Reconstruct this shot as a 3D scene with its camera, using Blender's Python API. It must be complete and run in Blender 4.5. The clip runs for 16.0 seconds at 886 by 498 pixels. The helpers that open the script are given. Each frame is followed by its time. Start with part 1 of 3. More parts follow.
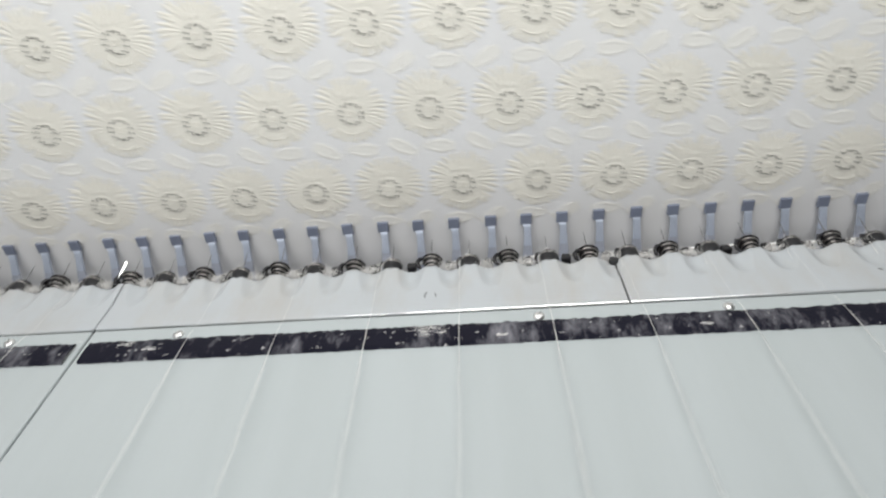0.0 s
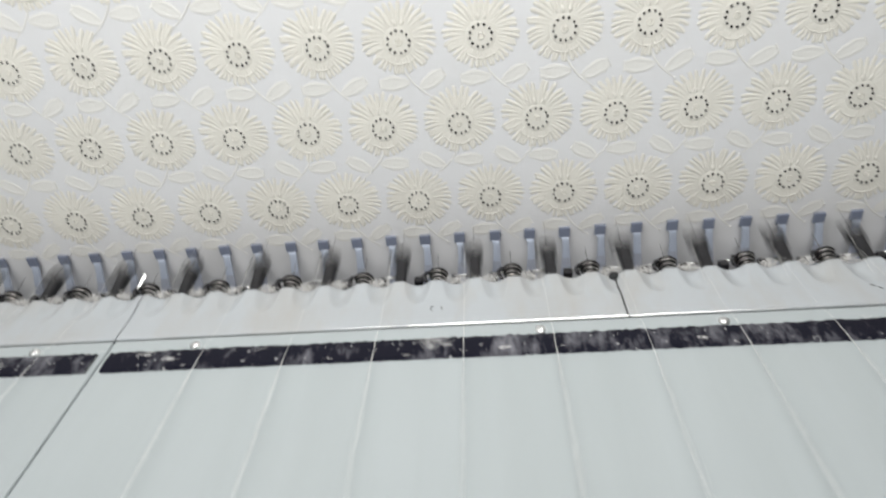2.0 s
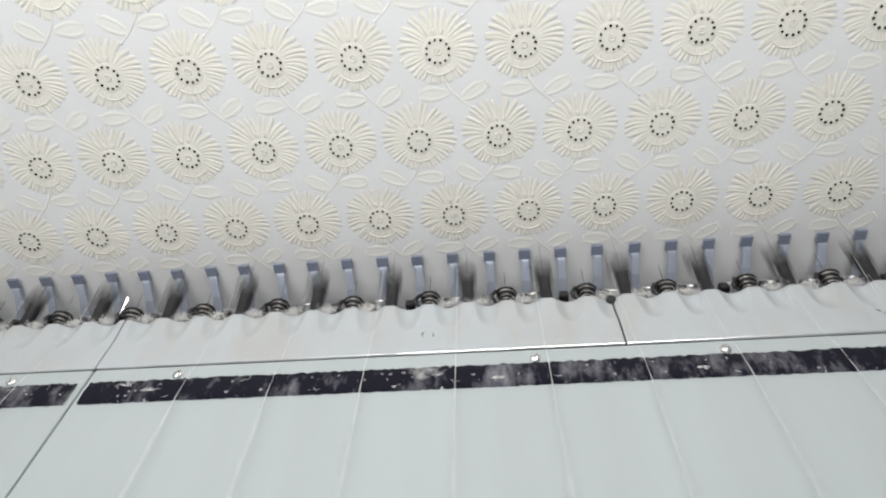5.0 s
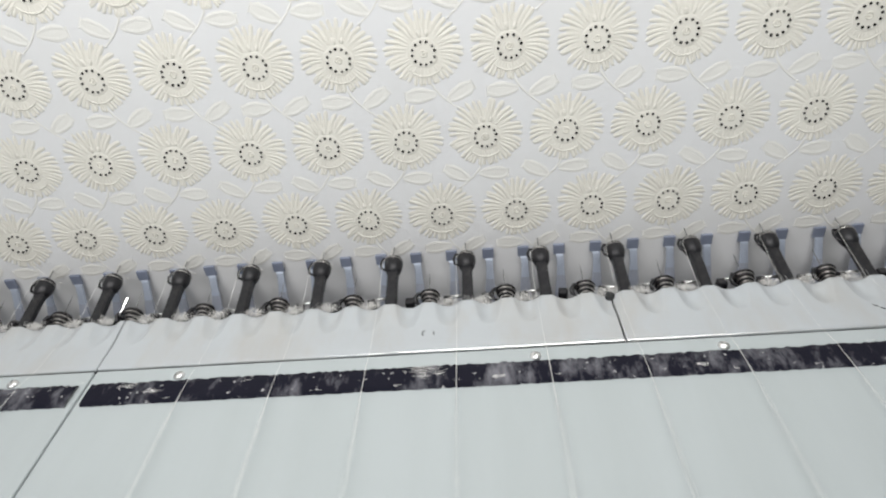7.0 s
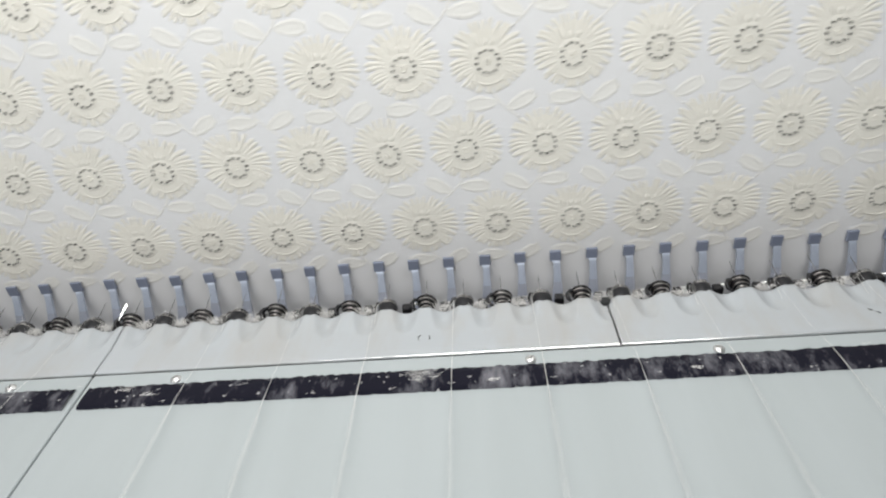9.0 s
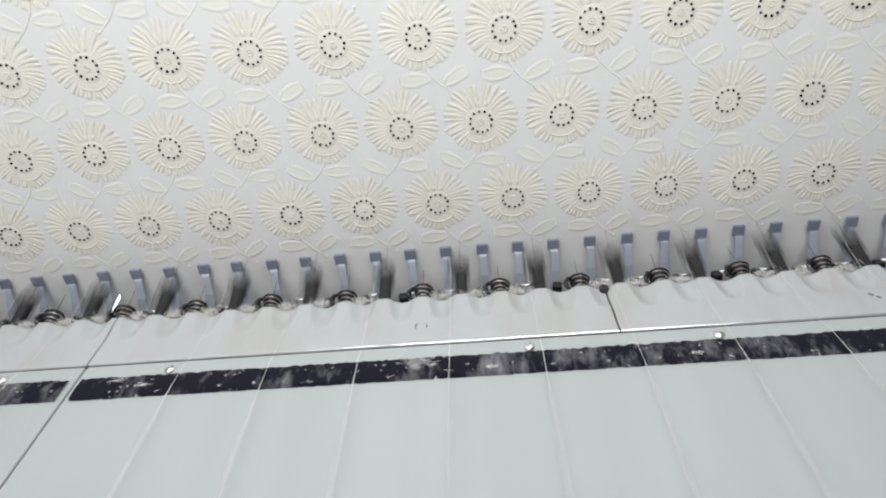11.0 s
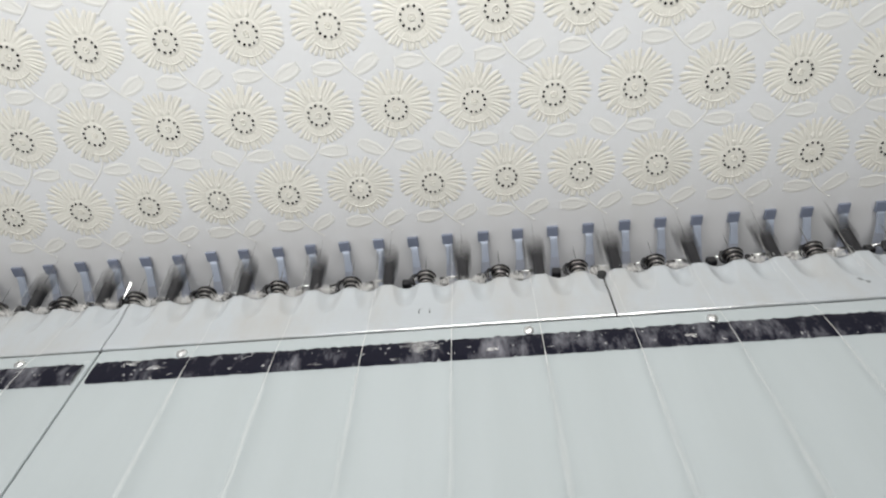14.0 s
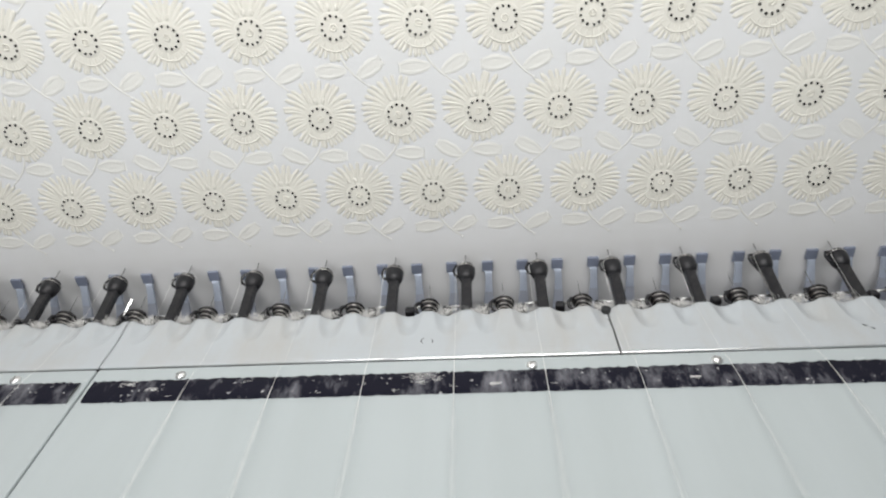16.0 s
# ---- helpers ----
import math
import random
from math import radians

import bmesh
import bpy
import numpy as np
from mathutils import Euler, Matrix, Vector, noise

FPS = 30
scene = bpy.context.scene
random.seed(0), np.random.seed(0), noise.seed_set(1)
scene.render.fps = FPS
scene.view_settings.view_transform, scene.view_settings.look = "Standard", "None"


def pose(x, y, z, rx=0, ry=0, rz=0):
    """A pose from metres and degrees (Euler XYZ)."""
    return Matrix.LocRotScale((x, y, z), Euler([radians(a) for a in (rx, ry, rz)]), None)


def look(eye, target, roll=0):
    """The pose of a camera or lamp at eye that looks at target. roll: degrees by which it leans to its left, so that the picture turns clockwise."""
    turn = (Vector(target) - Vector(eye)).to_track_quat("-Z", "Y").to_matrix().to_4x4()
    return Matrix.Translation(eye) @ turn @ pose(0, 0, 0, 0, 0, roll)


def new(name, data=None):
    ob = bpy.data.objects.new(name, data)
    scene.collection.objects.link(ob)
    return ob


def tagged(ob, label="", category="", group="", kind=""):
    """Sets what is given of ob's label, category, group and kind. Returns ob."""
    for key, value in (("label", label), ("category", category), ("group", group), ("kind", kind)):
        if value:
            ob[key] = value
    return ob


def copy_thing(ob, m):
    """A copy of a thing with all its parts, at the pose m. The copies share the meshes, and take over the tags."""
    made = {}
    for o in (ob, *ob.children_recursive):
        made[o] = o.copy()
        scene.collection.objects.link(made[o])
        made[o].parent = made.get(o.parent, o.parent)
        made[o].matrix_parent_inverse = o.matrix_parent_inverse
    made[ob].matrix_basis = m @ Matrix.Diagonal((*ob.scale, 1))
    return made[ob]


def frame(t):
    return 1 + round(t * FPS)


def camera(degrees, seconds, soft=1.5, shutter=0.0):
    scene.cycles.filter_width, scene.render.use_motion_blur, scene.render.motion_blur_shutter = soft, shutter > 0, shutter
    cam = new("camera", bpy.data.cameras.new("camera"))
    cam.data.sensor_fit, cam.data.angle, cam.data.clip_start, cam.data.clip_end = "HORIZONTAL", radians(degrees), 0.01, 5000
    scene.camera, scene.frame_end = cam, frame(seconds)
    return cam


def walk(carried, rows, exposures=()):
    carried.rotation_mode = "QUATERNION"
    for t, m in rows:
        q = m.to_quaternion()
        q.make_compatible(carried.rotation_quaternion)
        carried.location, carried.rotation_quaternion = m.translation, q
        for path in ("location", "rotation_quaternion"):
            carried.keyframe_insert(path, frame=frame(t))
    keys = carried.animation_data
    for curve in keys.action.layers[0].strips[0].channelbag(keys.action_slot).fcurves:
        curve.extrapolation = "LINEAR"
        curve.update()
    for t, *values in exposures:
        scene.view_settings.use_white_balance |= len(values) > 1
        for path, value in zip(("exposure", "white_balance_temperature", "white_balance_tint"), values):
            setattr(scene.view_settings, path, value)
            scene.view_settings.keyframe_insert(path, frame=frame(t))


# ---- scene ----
cam = camera(69.5, 16.0, soft=2.1, shutter=1.7)
PATH = [
    (0, (-0.0080, -0.4173, 0.2598), (-0.0345, -0.0400, 0.0160), -5.50),
    (0.2, (-0.0085, -0.4168, 0.2621), (-0.0372, -0.0435, 0.0126), -5.48),
    (0.3, (-0.0088, -0.4166, 0.2633), (-0.0389, -0.0456, 0.0104), -5.40),
    (0.4, (-0.0090, -0.4164, 0.2645), (-0.0388, -0.0444, 0.0129), -5.52),
    (0.5, (-0.0093, -0.4161, 0.2656), (-0.0362, -0.0415, 0.0178), -5.00),
    (0.7, (-0.0091, -0.4183, 0.2687), (-0.0362, -0.0416, 0.0241), -4.87),
    (0.8, (-0.0091, -0.4194, 0.2703), (-0.0375, -0.0426, 0.0260), -4.74),
    (1, (-0.0089, -0.4216, 0.2734), (-0.0390, -0.0431, 0.0319), -4.78),
    (1.2, (-0.0086, -0.4248, 0.2731), (-0.0414, -0.0476, 0.0299), -4.82),
    (1.3, (-0.0085, -0.4264, 0.2729), (-0.0432, -0.0504, 0.0282), -5.11),
    (1.4, (-0.0084, -0.4280, 0.2728), (-0.0424, -0.0514, 0.0289), -5.23),
    (1.5, (-0.0083, -0.4296, 0.2726), (-0.0398, -0.0520, 0.0299), -5.07),
    (1.7, (-0.0070, -0.4288, 0.2732), (-0.0382, -0.0514, 0.0302), -5.33),
    (1.8, (-0.0063, -0.4284, 0.2735), (-0.0357, -0.0507, 0.0305), -5.41),
    (2, (-0.0050, -0.4276, 0.2740), (-0.0371, -0.0484, 0.0338), -5.77),
    (2.2, (-0.0045, -0.4269, 0.2731), (-0.0384, -0.0459, 0.0361), -6.03),
    (2.3, (-0.0043, -0.4266, 0.2726), (-0.0392, -0.0454, 0.0360), -6.04),
    (2.5, (-0.0038, -0.4259, 0.2717), (-0.0406, -0.0415, 0.0406), -6.20),
    (2.7, (-0.0042, -0.4237, 0.2720), (-0.0385, -0.0378, 0.0430), -5.86),
    (2.8, (-0.0044, -0.4226, 0.2721), (-0.0381, -0.0372, 0.0421), -5.79),
    (3, (-0.0048, -0.4203, 0.2724), (-0.0369, -0.0366, 0.0395), -5.55),
    (3.2, (-0.0044, -0.4177, 0.2749), (-0.0357, -0.0366, 0.0375), -5.51),
    (3.3, (-0.0042, -0.4163, 0.2762), (-0.0346, -0.0360, 0.0375), -5.37),
    (3.5, (-0.0038, -0.4137, 0.2787), (-0.0323, -0.0343, 0.0383), -5.20),
    (5.8, (0.0006, -0.4076, 0.2780), (-0.0313, -0.0259, 0.0419), -6.14),
    (6, (0.0006, -0.4076, 0.2780), (-0.0309, -0.0250, 0.0433), -6.17),
    (6.2, (0.0010, -0.4068, 0.2794), (-0.0291, -0.0253, 0.0427), -6.06),
    (6.5, (0.0015, -0.4056, 0.2815), (-0.0262, -0.0268, 0.0402), -6.16),
    (6.8, (-0.0011, -0.4052, 0.2833), (-0.0291, -0.0293, 0.0374), -6.09),
    (7, (-0.0029, -0.4049, 0.2846), (-0.0311, -0.0293, 0.0383), -6.12),
    (7.2, (-0.0012, -0.4058, 0.2835), (-0.0303, -0.0297, 0.0382), -6.24),
    (7.5, (0.0013, -0.4073, 0.2819), (-0.0279, -0.0287, 0.0404), -6.59),
    (7.8, (0.0015, -0.4077, 0.2815), (-0.0286, -0.0297, 0.0393), -6.65),
    (8, (0.0017, -0.4080, 0.2813), (-0.0299, -0.0294, 0.0401), -6.63),
    (8.2, (0.0022, -0.4097, 0.2796), (-0.0280, -0.0291, 0.0414), -6.42),
    (8.5, (0.0029, -0.4122, 0.2771), (-0.0270, -0.0283, 0.0442), -6.23),
    (8.8, (0.0024, -0.4125, 0.2773), (-0.0280, -0.0288, 0.0442), -6.03),
    (9, (0.0021, -0.4127, 0.2775), (-0.0282, -0.0297, 0.0433), -6.24),
    (11.3, (0.0011, -0.4133, 0.2679), (-0.0268, -0.0302, 0.0335), -6.38),
    (11.5, (0.0011, -0.4133, 0.2679), (-0.0277, -0.0308, 0.0327), -6.37),
    (11.8, (0.0014, -0.4155, 0.2660), (-0.0261, -0.0339, 0.0291), -6.20),
    (12, (0.0015, -0.4170, 0.2647), (-0.0263, -0.0349, 0.0286), -6.19),
    (12.2, (0.0008, -0.4171, 0.2671), (-0.0283, -0.0376, 0.0269), -6.09),
    (12.5, (-0.0003, -0.4173, 0.2706), (-0.0284, -0.0383, 0.0297), -6.05),
    (12.8, (-0.0006, -0.4189, 0.2714), (-0.0282, -0.0395, 0.0309), -5.83),
    (13, (-0.0009, -0.4199, 0.2720), (-0.0293, -0.0412, 0.0305), -6.00),
    (13.2, (-0.0000, -0.4212, 0.2723), (-0.0293, -0.0440, 0.0286), -6.22),
    (13.5, (0.0012, -0.4231, 0.2727), (-0.0262, -0.0453, 0.0298), -6.39),
    (13.8, (0.0013, -0.4237, 0.2736), (-0.0261, -0.0453, 0.0316), -6.41),
    (14, (0.0013, -0.4241, 0.2742), (-0.0282, -0.0454, 0.0329), -6.72),
    (14.2, (0.0013, -0.4234, 0.2723), (-0.0291, -0.0428, 0.0341), -6.55),
    (14.5, (0.0012, -0.4223, 0.2695), (-0.0286, -0.0392, 0.0354), -5.95),
    (14.7, (0.0012, -0.4221, 0.2697), (-0.0263, -0.0371, 0.0383), -5.52),
    (15, (0.0012, -0.4218, 0.2700), (-0.0272, -0.0355, 0.0409), -5.06),
    (15.2, (-0.0008, -0.4203, 0.2731), (-0.0279, -0.0354, 0.0415), -4.61),
    (15.5, (-0.0038, -0.4179, 0.2777), (-0.0290, -0.0335, 0.0452), -4.40),
    (16, (-0.0048, -0.4182, 0.2816), (-0.0307, -0.0334, 0.0498), -4.26),
]
walk(cam, [(t, look(eye, target, roll)) for t, eye, target, roll in PATH], exposures=[(0, 0.0), (16, 0.0)])

# ---- light: a bright factory hall with ceiling tubes, plus an unseen added fill light ----
world = bpy.data.worlds.new("world")
scene.world = world
world.use_nodes = True
world.node_tree.nodes["Background"].inputs[0].default_value = (0.9, 0.94, 1.0, 1)
world.node_tree.nodes["Background"].inputs[1].default_value = 0.10


def area_light(x, y, z, sx, sy, watts, colour):
    data = bpy.data.lights.new("tube_or_fill_light", "AREA")
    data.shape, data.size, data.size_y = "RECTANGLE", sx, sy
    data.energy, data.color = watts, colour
    ob = new("tube_or_fill_light", data)
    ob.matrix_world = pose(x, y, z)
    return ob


WARM_WHITE = (1.0, 0.985, 0.955)
area_light(-0.8, -1.30, 1.72, 3.2, 0.35, 15, WARM_WHITE)
area_light(-0.8, -2.60, 1.72, 3.2, 0.35, 23, WARM_WHITE)
area_light(-0.8, -3.90, 1.72, 3.2, 0.35, 24, WARM_WHITE)
# unseen fill added close over the cloth, to brighten its upper rows
area_light(-0.06, -0.16, 0.46, 0.72, 0.05, 1.65, WARM_WHITE)

# ---- dimensions ----
TOP = 0.0121          # top of the white covers
NEEDLE_PITCH = 0.027
BAR_X = -0.0157       # one needle holder of the working set
BAR_TILT = 14.0
JOINT_L, JOINT_R = -0.2587, 0.0813
COVER_FRONT, COVER_BACK = -0.1051, -0.0585
STRIP_BACK, STRIP_FRONT = -0.1192, -0.1374


# ---- materials ----
def material(name, colour, rough=0.5, metal=0.0, spots=None, spot_scale=60, spot_lo=0.5, spot_hi=0.7, bump=0.0, bump_scale=600,
             stretch=(1, 1, 1), sheen=0.0, vary=0.0, specular=0.5, specks=None):
    mat = bpy.data.materials.new(name)
    mat.use_nodes = True
    nt = mat.node_tree
    bsdf = nt.nodes["Principled BSDF"]
    bsdf.inputs["Roughness"].default_value = rough
    bsdf.inputs["Metallic"].default_value = metal
    bsdf.inputs["Specular IOR Level"].default_value = specular
    if sheen:
        bsdf.inputs["Sheen Weight"].default_value = sheen
    coord = nt.nodes.new("ShaderNodeTexCoord")
    mapping = nt.nodes.new("ShaderNodeMapping")
    mapping.inputs["Scale"].default_value = stretch
    nt.links.new(coord.outputs["Object"], mapping.inputs[0])
    base = nt.nodes.new("ShaderNodeRGB")
    base.outputs[0].default_value = (*colour, 1)
    out = base.outputs[0]
    if spots:
        tex = nt.nodes.new("ShaderNodeTexNoise")
        tex.inputs["Scale"].default_value, tex.inputs["Detail"].default_value = spot_scale, 6
        tex.inputs["Roughness"].default_value = 0.65
        nt.links.new(mapping.outputs[0], tex.inputs["Vector"])
        ramp = nt.nodes.new("ShaderNodeMapRange")
        ramp.inputs[1].default_value, ramp.inputs[2].default_value = spot_lo, spot_hi
        nt.links.new(tex.outputs[0], ramp.inputs[0])
        mix = nt.nodes.new("ShaderNodeMix")
        mix.data_type = "RGBA"
        nt.links.new(ramp.outputs[0], mix.inputs["Factor"])
        nt.links.new(out, mix.inputs["A"])
        mix.inputs["B"].default_value = (*spots, 1)
        out = mix.outputs["Result"]
    if specks:
        dots = nt.nodes.new("ShaderNodeTexVoronoi")
        dots.inputs["Scale"].default_value = 230
        ragged = nt.nodes.new("ShaderNodeTexNoise")
        ragged.inputs["Scale"].default_value = 700
        nudge = nt.nodes.new("ShaderNodeVectorMath")
        nudge.operation = "MULTIPLY_ADD"
        nudge.inputs[1].default_value = (0.004, 0.004, 0.004)
        nt.links.new(coord.outputs["Object"], ragged.inputs["Vector"])
        nt.links.new(ragged.outputs["Color"], nudge.inputs[0])
        nt.links.new(coord.outputs["Object"], nudge.inputs[2])
        nt.links.new(nudge.outputs[0], dots.inputs["Vector"])
        pick = nt.nodes.new("ShaderNodeMapRange")
        pick.inputs[1].default_value, pick.inputs[2].default_value = 0.22, 0.10
        nt.links.new(dots.outputs["Distance"], pick.inputs[0])
        chance = nt.nodes.new("ShaderNodeMath")
        chance.operation = "GREATER_THAN"
        chance.inputs[1].default_value = 0.7
        nt.links.new(dots.outputs["Color"], chance.inputs[0])
        both = nt.nodes.new("ShaderNodeMath")
        both.operation = "MULTIPLY"
        nt.links.new(pick.outputs[0], both.inputs[0])
        nt.links.new(chance.outputs[0], both.inputs[1])
        mix = nt.nodes.new("ShaderNodeMix")
        mix.data_type = "RGBA"
        nt.links.new(both.outputs[0], mix.inputs["Factor"])
        nt.links.new(out, mix.inputs["A"])
        mix.inputs["B"].default_value = (*specks, 1)
        out = mix.outputs["Result"]
    if vary:
        info = nt.nodes.new("ShaderNodeObjectInfo")
        span = nt.nodes.new("ShaderNodeMapRange")
        span.inputs[3].default_value, span.inputs[4].default_value = 1 - vary, 1 + vary
        nt.links.new(info.outputs["Random"], span.inputs[0])
        hsv = nt.nodes.new("ShaderNodeHueSaturation")
        nt.links.new(span.outputs[0], hsv.inputs["Value"])
        nt.links.new(out, hsv.inputs["Color"])
        out = hsv.outputs[0]
    nt.links.new(out, bsdf.inputs["Base Color"])
    if bump:
        fine = nt.nodes.new("ShaderNodeTexNoise")
        fine.inputs["Scale"].default_value, fine.inputs["Detail"].default_value = bump_scale, 3
        nt.links.new(mapping.outputs[0], fine.inputs["Vector"])
        node = nt.nodes.new("ShaderNodeBump")
        node.inputs["Strength"].default_value, node.inputs["Distance"].default_value = bump, 0.0006
        nt.links.new(fine.outputs[0], node.inputs["Height"])
        nt.links.new(node.outputs[0], bsdf.inputs["Normal"])
    return mat


M_CLOTH = material("white_cotton_cloth", (0.825, 0.832, 0.858), 0.9, spots=(0.805, 0.81, 0.822), spot_scale=14, spot_lo=0.35, spot_hi=0.7, bump=0.25, bump_scale=1500, sheen=0.1)
M_THREAD = material("cream_embroidery_thread", (0.845, 0.827, 0.766), 0.8, spots=(0.815, 0.79, 0.722), spot_scale=500, spot_lo=0.4, spot_hi=0.75, bump=0.4, bump_scale=1400, sheen=0.15, vary=0.03)
M_LEAF = material("pale_embroidery_thread", (0.855, 0.85, 0.825), 0.75, spots=(0.835, 0.83, 0.805), spot_scale=500, spot_lo=0.4, spot_hi=0.75, bump=0.4, bump_scale=1400, sheen=0.15)
M_HOLE = material("dark_eyelet_hole", (0.012, 0.011, 0.010), 0.95, specular=0.1)
M_COVER = material("white_lacquered_cover", (0.512, 0.545, 0.578), 0.32, spots=(0.487, 0.49, 0.488), spot_scale=30, spot_lo=0.46, spot_hi=0.72, bump=0.05, bump_scale=160, stretch=(1, 0.35, 1))
M_PANEL = material("white_lacquered_panel", (0.492, 0.54, 0.56), 0.3, spots=(0.465, 0.512, 0.528), spot_scale=9, spot_lo=0.4, spot_hi=0.7, bump=0.03, bump_scale=90, stretch=(2.5, 0.3, 1))
M_STRIP = material("black_dusty_felt", (0.012, 0.012, 0.022), 0.95, spots=(0.33, 0.33, 0.37), spot_scale=40, spot_lo=0.485, spot_hi=0.79, bump=0.8, bump_scale=900, stretch=(1.5, 0.65, 1), specular=0.2, specks=(0.55, 0.55, 0.56))
M_TRIM = material("bright_satin_steel", (0.93, 0.93, 0.93), 0.30, 1.0, bump=0.05, bump_scale=200)
M_NEEDLE = material("dull_needle_steel", (0.22, 0.22, 0.23), 0.4, 0.8)
M_STEEL = material("polished_steel", (0.72, 0.72, 0.72), 0.18, 1.0, bump=0.05, bump_scale=300)
M_RING = material("dull_spring_steel", (0.62, 0.60, 0.58), 0.28, 0.9, bump=0.1, bump_scale=300)
M_DARK = material("blackened_steel", (0.022, 0.022, 0.026), 0.36, 0.3, spots=(0.05, 0.047, 0.05), spot_scale=220, spot_lo=0.5, spot_hi=0.75, bump=0.2, bump_scale=700)
M_BROWN = material("oiled_brown_metal", (0.036, 0.027, 0.025), 0.42, 0.4, spots=(0.02, 0.017, 0.016), spot_scale=260, bump=0.2, bump_scale=800)
M_BLUE = material("blue_grey_lacquered_finger_head", (0.22, 0.25, 0.34), 0.45, spots=(0.29, 0.32, 0.40), spot_scale=180, bump=0.1, bump_scale=500, vary=0.08)
M_BLADE = material("pale_blue_satin_blade", (0.50, 0.56, 0.68), 0.3, 0.25, spots=(0.41, 0.46, 0.58), spot_scale=150, bump=0.1, bump_scale=500, vary=0.06)
M_SHANK = material("grey_blue_lacquer", (0.40, 0.43, 0.52), 0.4, spots=(0.34, 0.365, 0.45), spot_scale=150, bump=0.1, bump_scale=500, vary=0.06)
M_YARN = material("white_yarn", (0.86, 0.86, 0.84), 0.6, bump=0.3, bump_scale=2500, sheen=0.2)
M_LINT = material("white_lint", (0.88, 0.87, 0.86), 0.95)
M_BED = material("grey_oily_machine_bed", (0.16, 0.16, 0.165), 0.5, spots=(0.09, 0.088, 0.085), spot_scale=30, bump=0.1, bump_scale=200)
M_BLUR_HAIR = material("yarn_blur_hair", (0.88, 0.90, 0.90), 0.9)
M_GAP = material("dark_joint", (0.03, 0.032, 0.034), 0.8)
M_WALL = material("pale_hall_paint", (0.72, 0.74, 0.74), 0.8, spots=(0.66, 0.68, 0.68), spot_scale=2)
M_FLOOR = material("grey_concrete", (0.32, 0.32, 0.31), 0.7, spots=(0.24, 0.24, 0.23), spot_scale=4)


# ---- mesh helpers ----
def mesh_of(name, bm, mat, smooth=True):
    bmesh.ops.recalc_face_normals(bm, faces=bm.faces)
    me = bpy.data.meshes.new(name)
    bm.to_mesh(me)
    bm.free()
    me.materials.append(mat)
    if smooth:
        for p in me.polygons:
            p.use_smooth = True
    return me


def part(name, bm, mat, parent=None, label="", smooth=False):
    me = bm if isinstance(bm, bpy.types.Mesh) else mesh_of(name, bm, mat, smooth)
    ob = new(name, me)
    if parent:
        ob.parent = parent
    return tagged(ob, label)


def box(bm, x0, x1, y0, y1, z0, z1, bevel=0.0, segs=2):
    made = bmesh.ops.create_cube(bm, size=1, matrix=Matrix.LocRotScale(((x0 + x1) / 2, (y0 + y1) / 2, (z0 + z1) / 2), None, (abs(x1 - x0), abs(y1 - y0), abs(z1 - z0))))
    if bevel:
        edges = list({e for v in made["verts"] for e in v.link_edges})
        bmesh.ops.bevel(bm, geom=edges, offset=bevel, segments=segs, profile=0.5, affect="EDGES")
    return bm


def tube(bm, points, radii, sides=8, cap=True):
    rings = []
    pts = [Vector(p) for p in points]
    for i, p in enumerate(pts):
        way = (pts[min(i + 1, len(pts) - 1)] - pts[max(i - 1, 0)]).normalized()
        side = way.cross(Vector((0, 0, 1)) if abs(way.z) < 0.9 else Vector((1, 0, 0))).normalized()
        up = side.cross(way)
        r = radii[i] if isinstance(radii, (list, tuple)) else radii
        rings.append([bm.verts.new(p + r * (math.cos(a) * side + math.sin(a) * up)) for a in (2 * math.pi * k / sides for k in range(sides))])
    for a, b in zip(rings, rings[1:]):
        for k in range(sides):
            bm.faces.new((a[k], a[(k + 1) % sides], b[(k + 1) % sides], b[k]))
    if cap:
        bm.faces.new(rings[0][::-1])
        bm.faces.new(rings[-1])
    return bm


def torus(bm, centre, axis, major, minor, sides=20, ring=6):
    rot = Vector(axis).to_track_quat("Z", "Y").to_matrix()
    rows = []
    for i in range(sides):
        a = 2 * math.pi * i / sides
        rows.append([bm.verts.new(Vector(centre) + rot @ Vector(((major + minor * math.cos(b)) * math.cos(a), (major + minor * math.cos(b)) * math.sin(a), minor * math.sin(b))))
                     for b in (2 * math.pi * k / ring for k in range(ring))])
    for i in range(sides):
        for k in range(ring):
            bm.faces.new((rows[i][k], rows[i][(k + 1) % ring], rows[(i + 1) % sides][(k + 1) % ring], rows[(i + 1) % sides][k]))
    return bm


# ---- the hall that closes the place ----
def slab(name, label, x0, x1, y0, y1, z0, z1, mat):
    ob = part(name, box(bmesh.new(), x0, x1, y0, y1, z0, z1), mat)
    return tagged(ob, label, "wall" if name.startswith("wall") else name, kind="structure")


slab("floor", "grey concrete floor of the hall", -3, 3, -5, 2, -1.0, -0.9, M_FLOOR)
slab("ceiling", "pale painted ceiling of the hall", -3, 3, -5, 2, 1.8, 1.9, M_WALL)
slab("wall_north", "pale painted wall behind the machine", -3, 3, 2, 2.1, -0.9, 1.8, M_WALL)
slab("wall_south", "pale painted wall facing the machine", -3, 3, -5.1, -5, -0.9, 1.8, M_WALL)
slab("wall_east", "pale painted side wall of the hall", 3, 3.1, -5, 2, -0.9, 1.8, M_WALL)
slab("wall_west", "pale painted side wall of the hall", -3.1, -3, -5, 2, -0.9, 1.8, M_WALL)


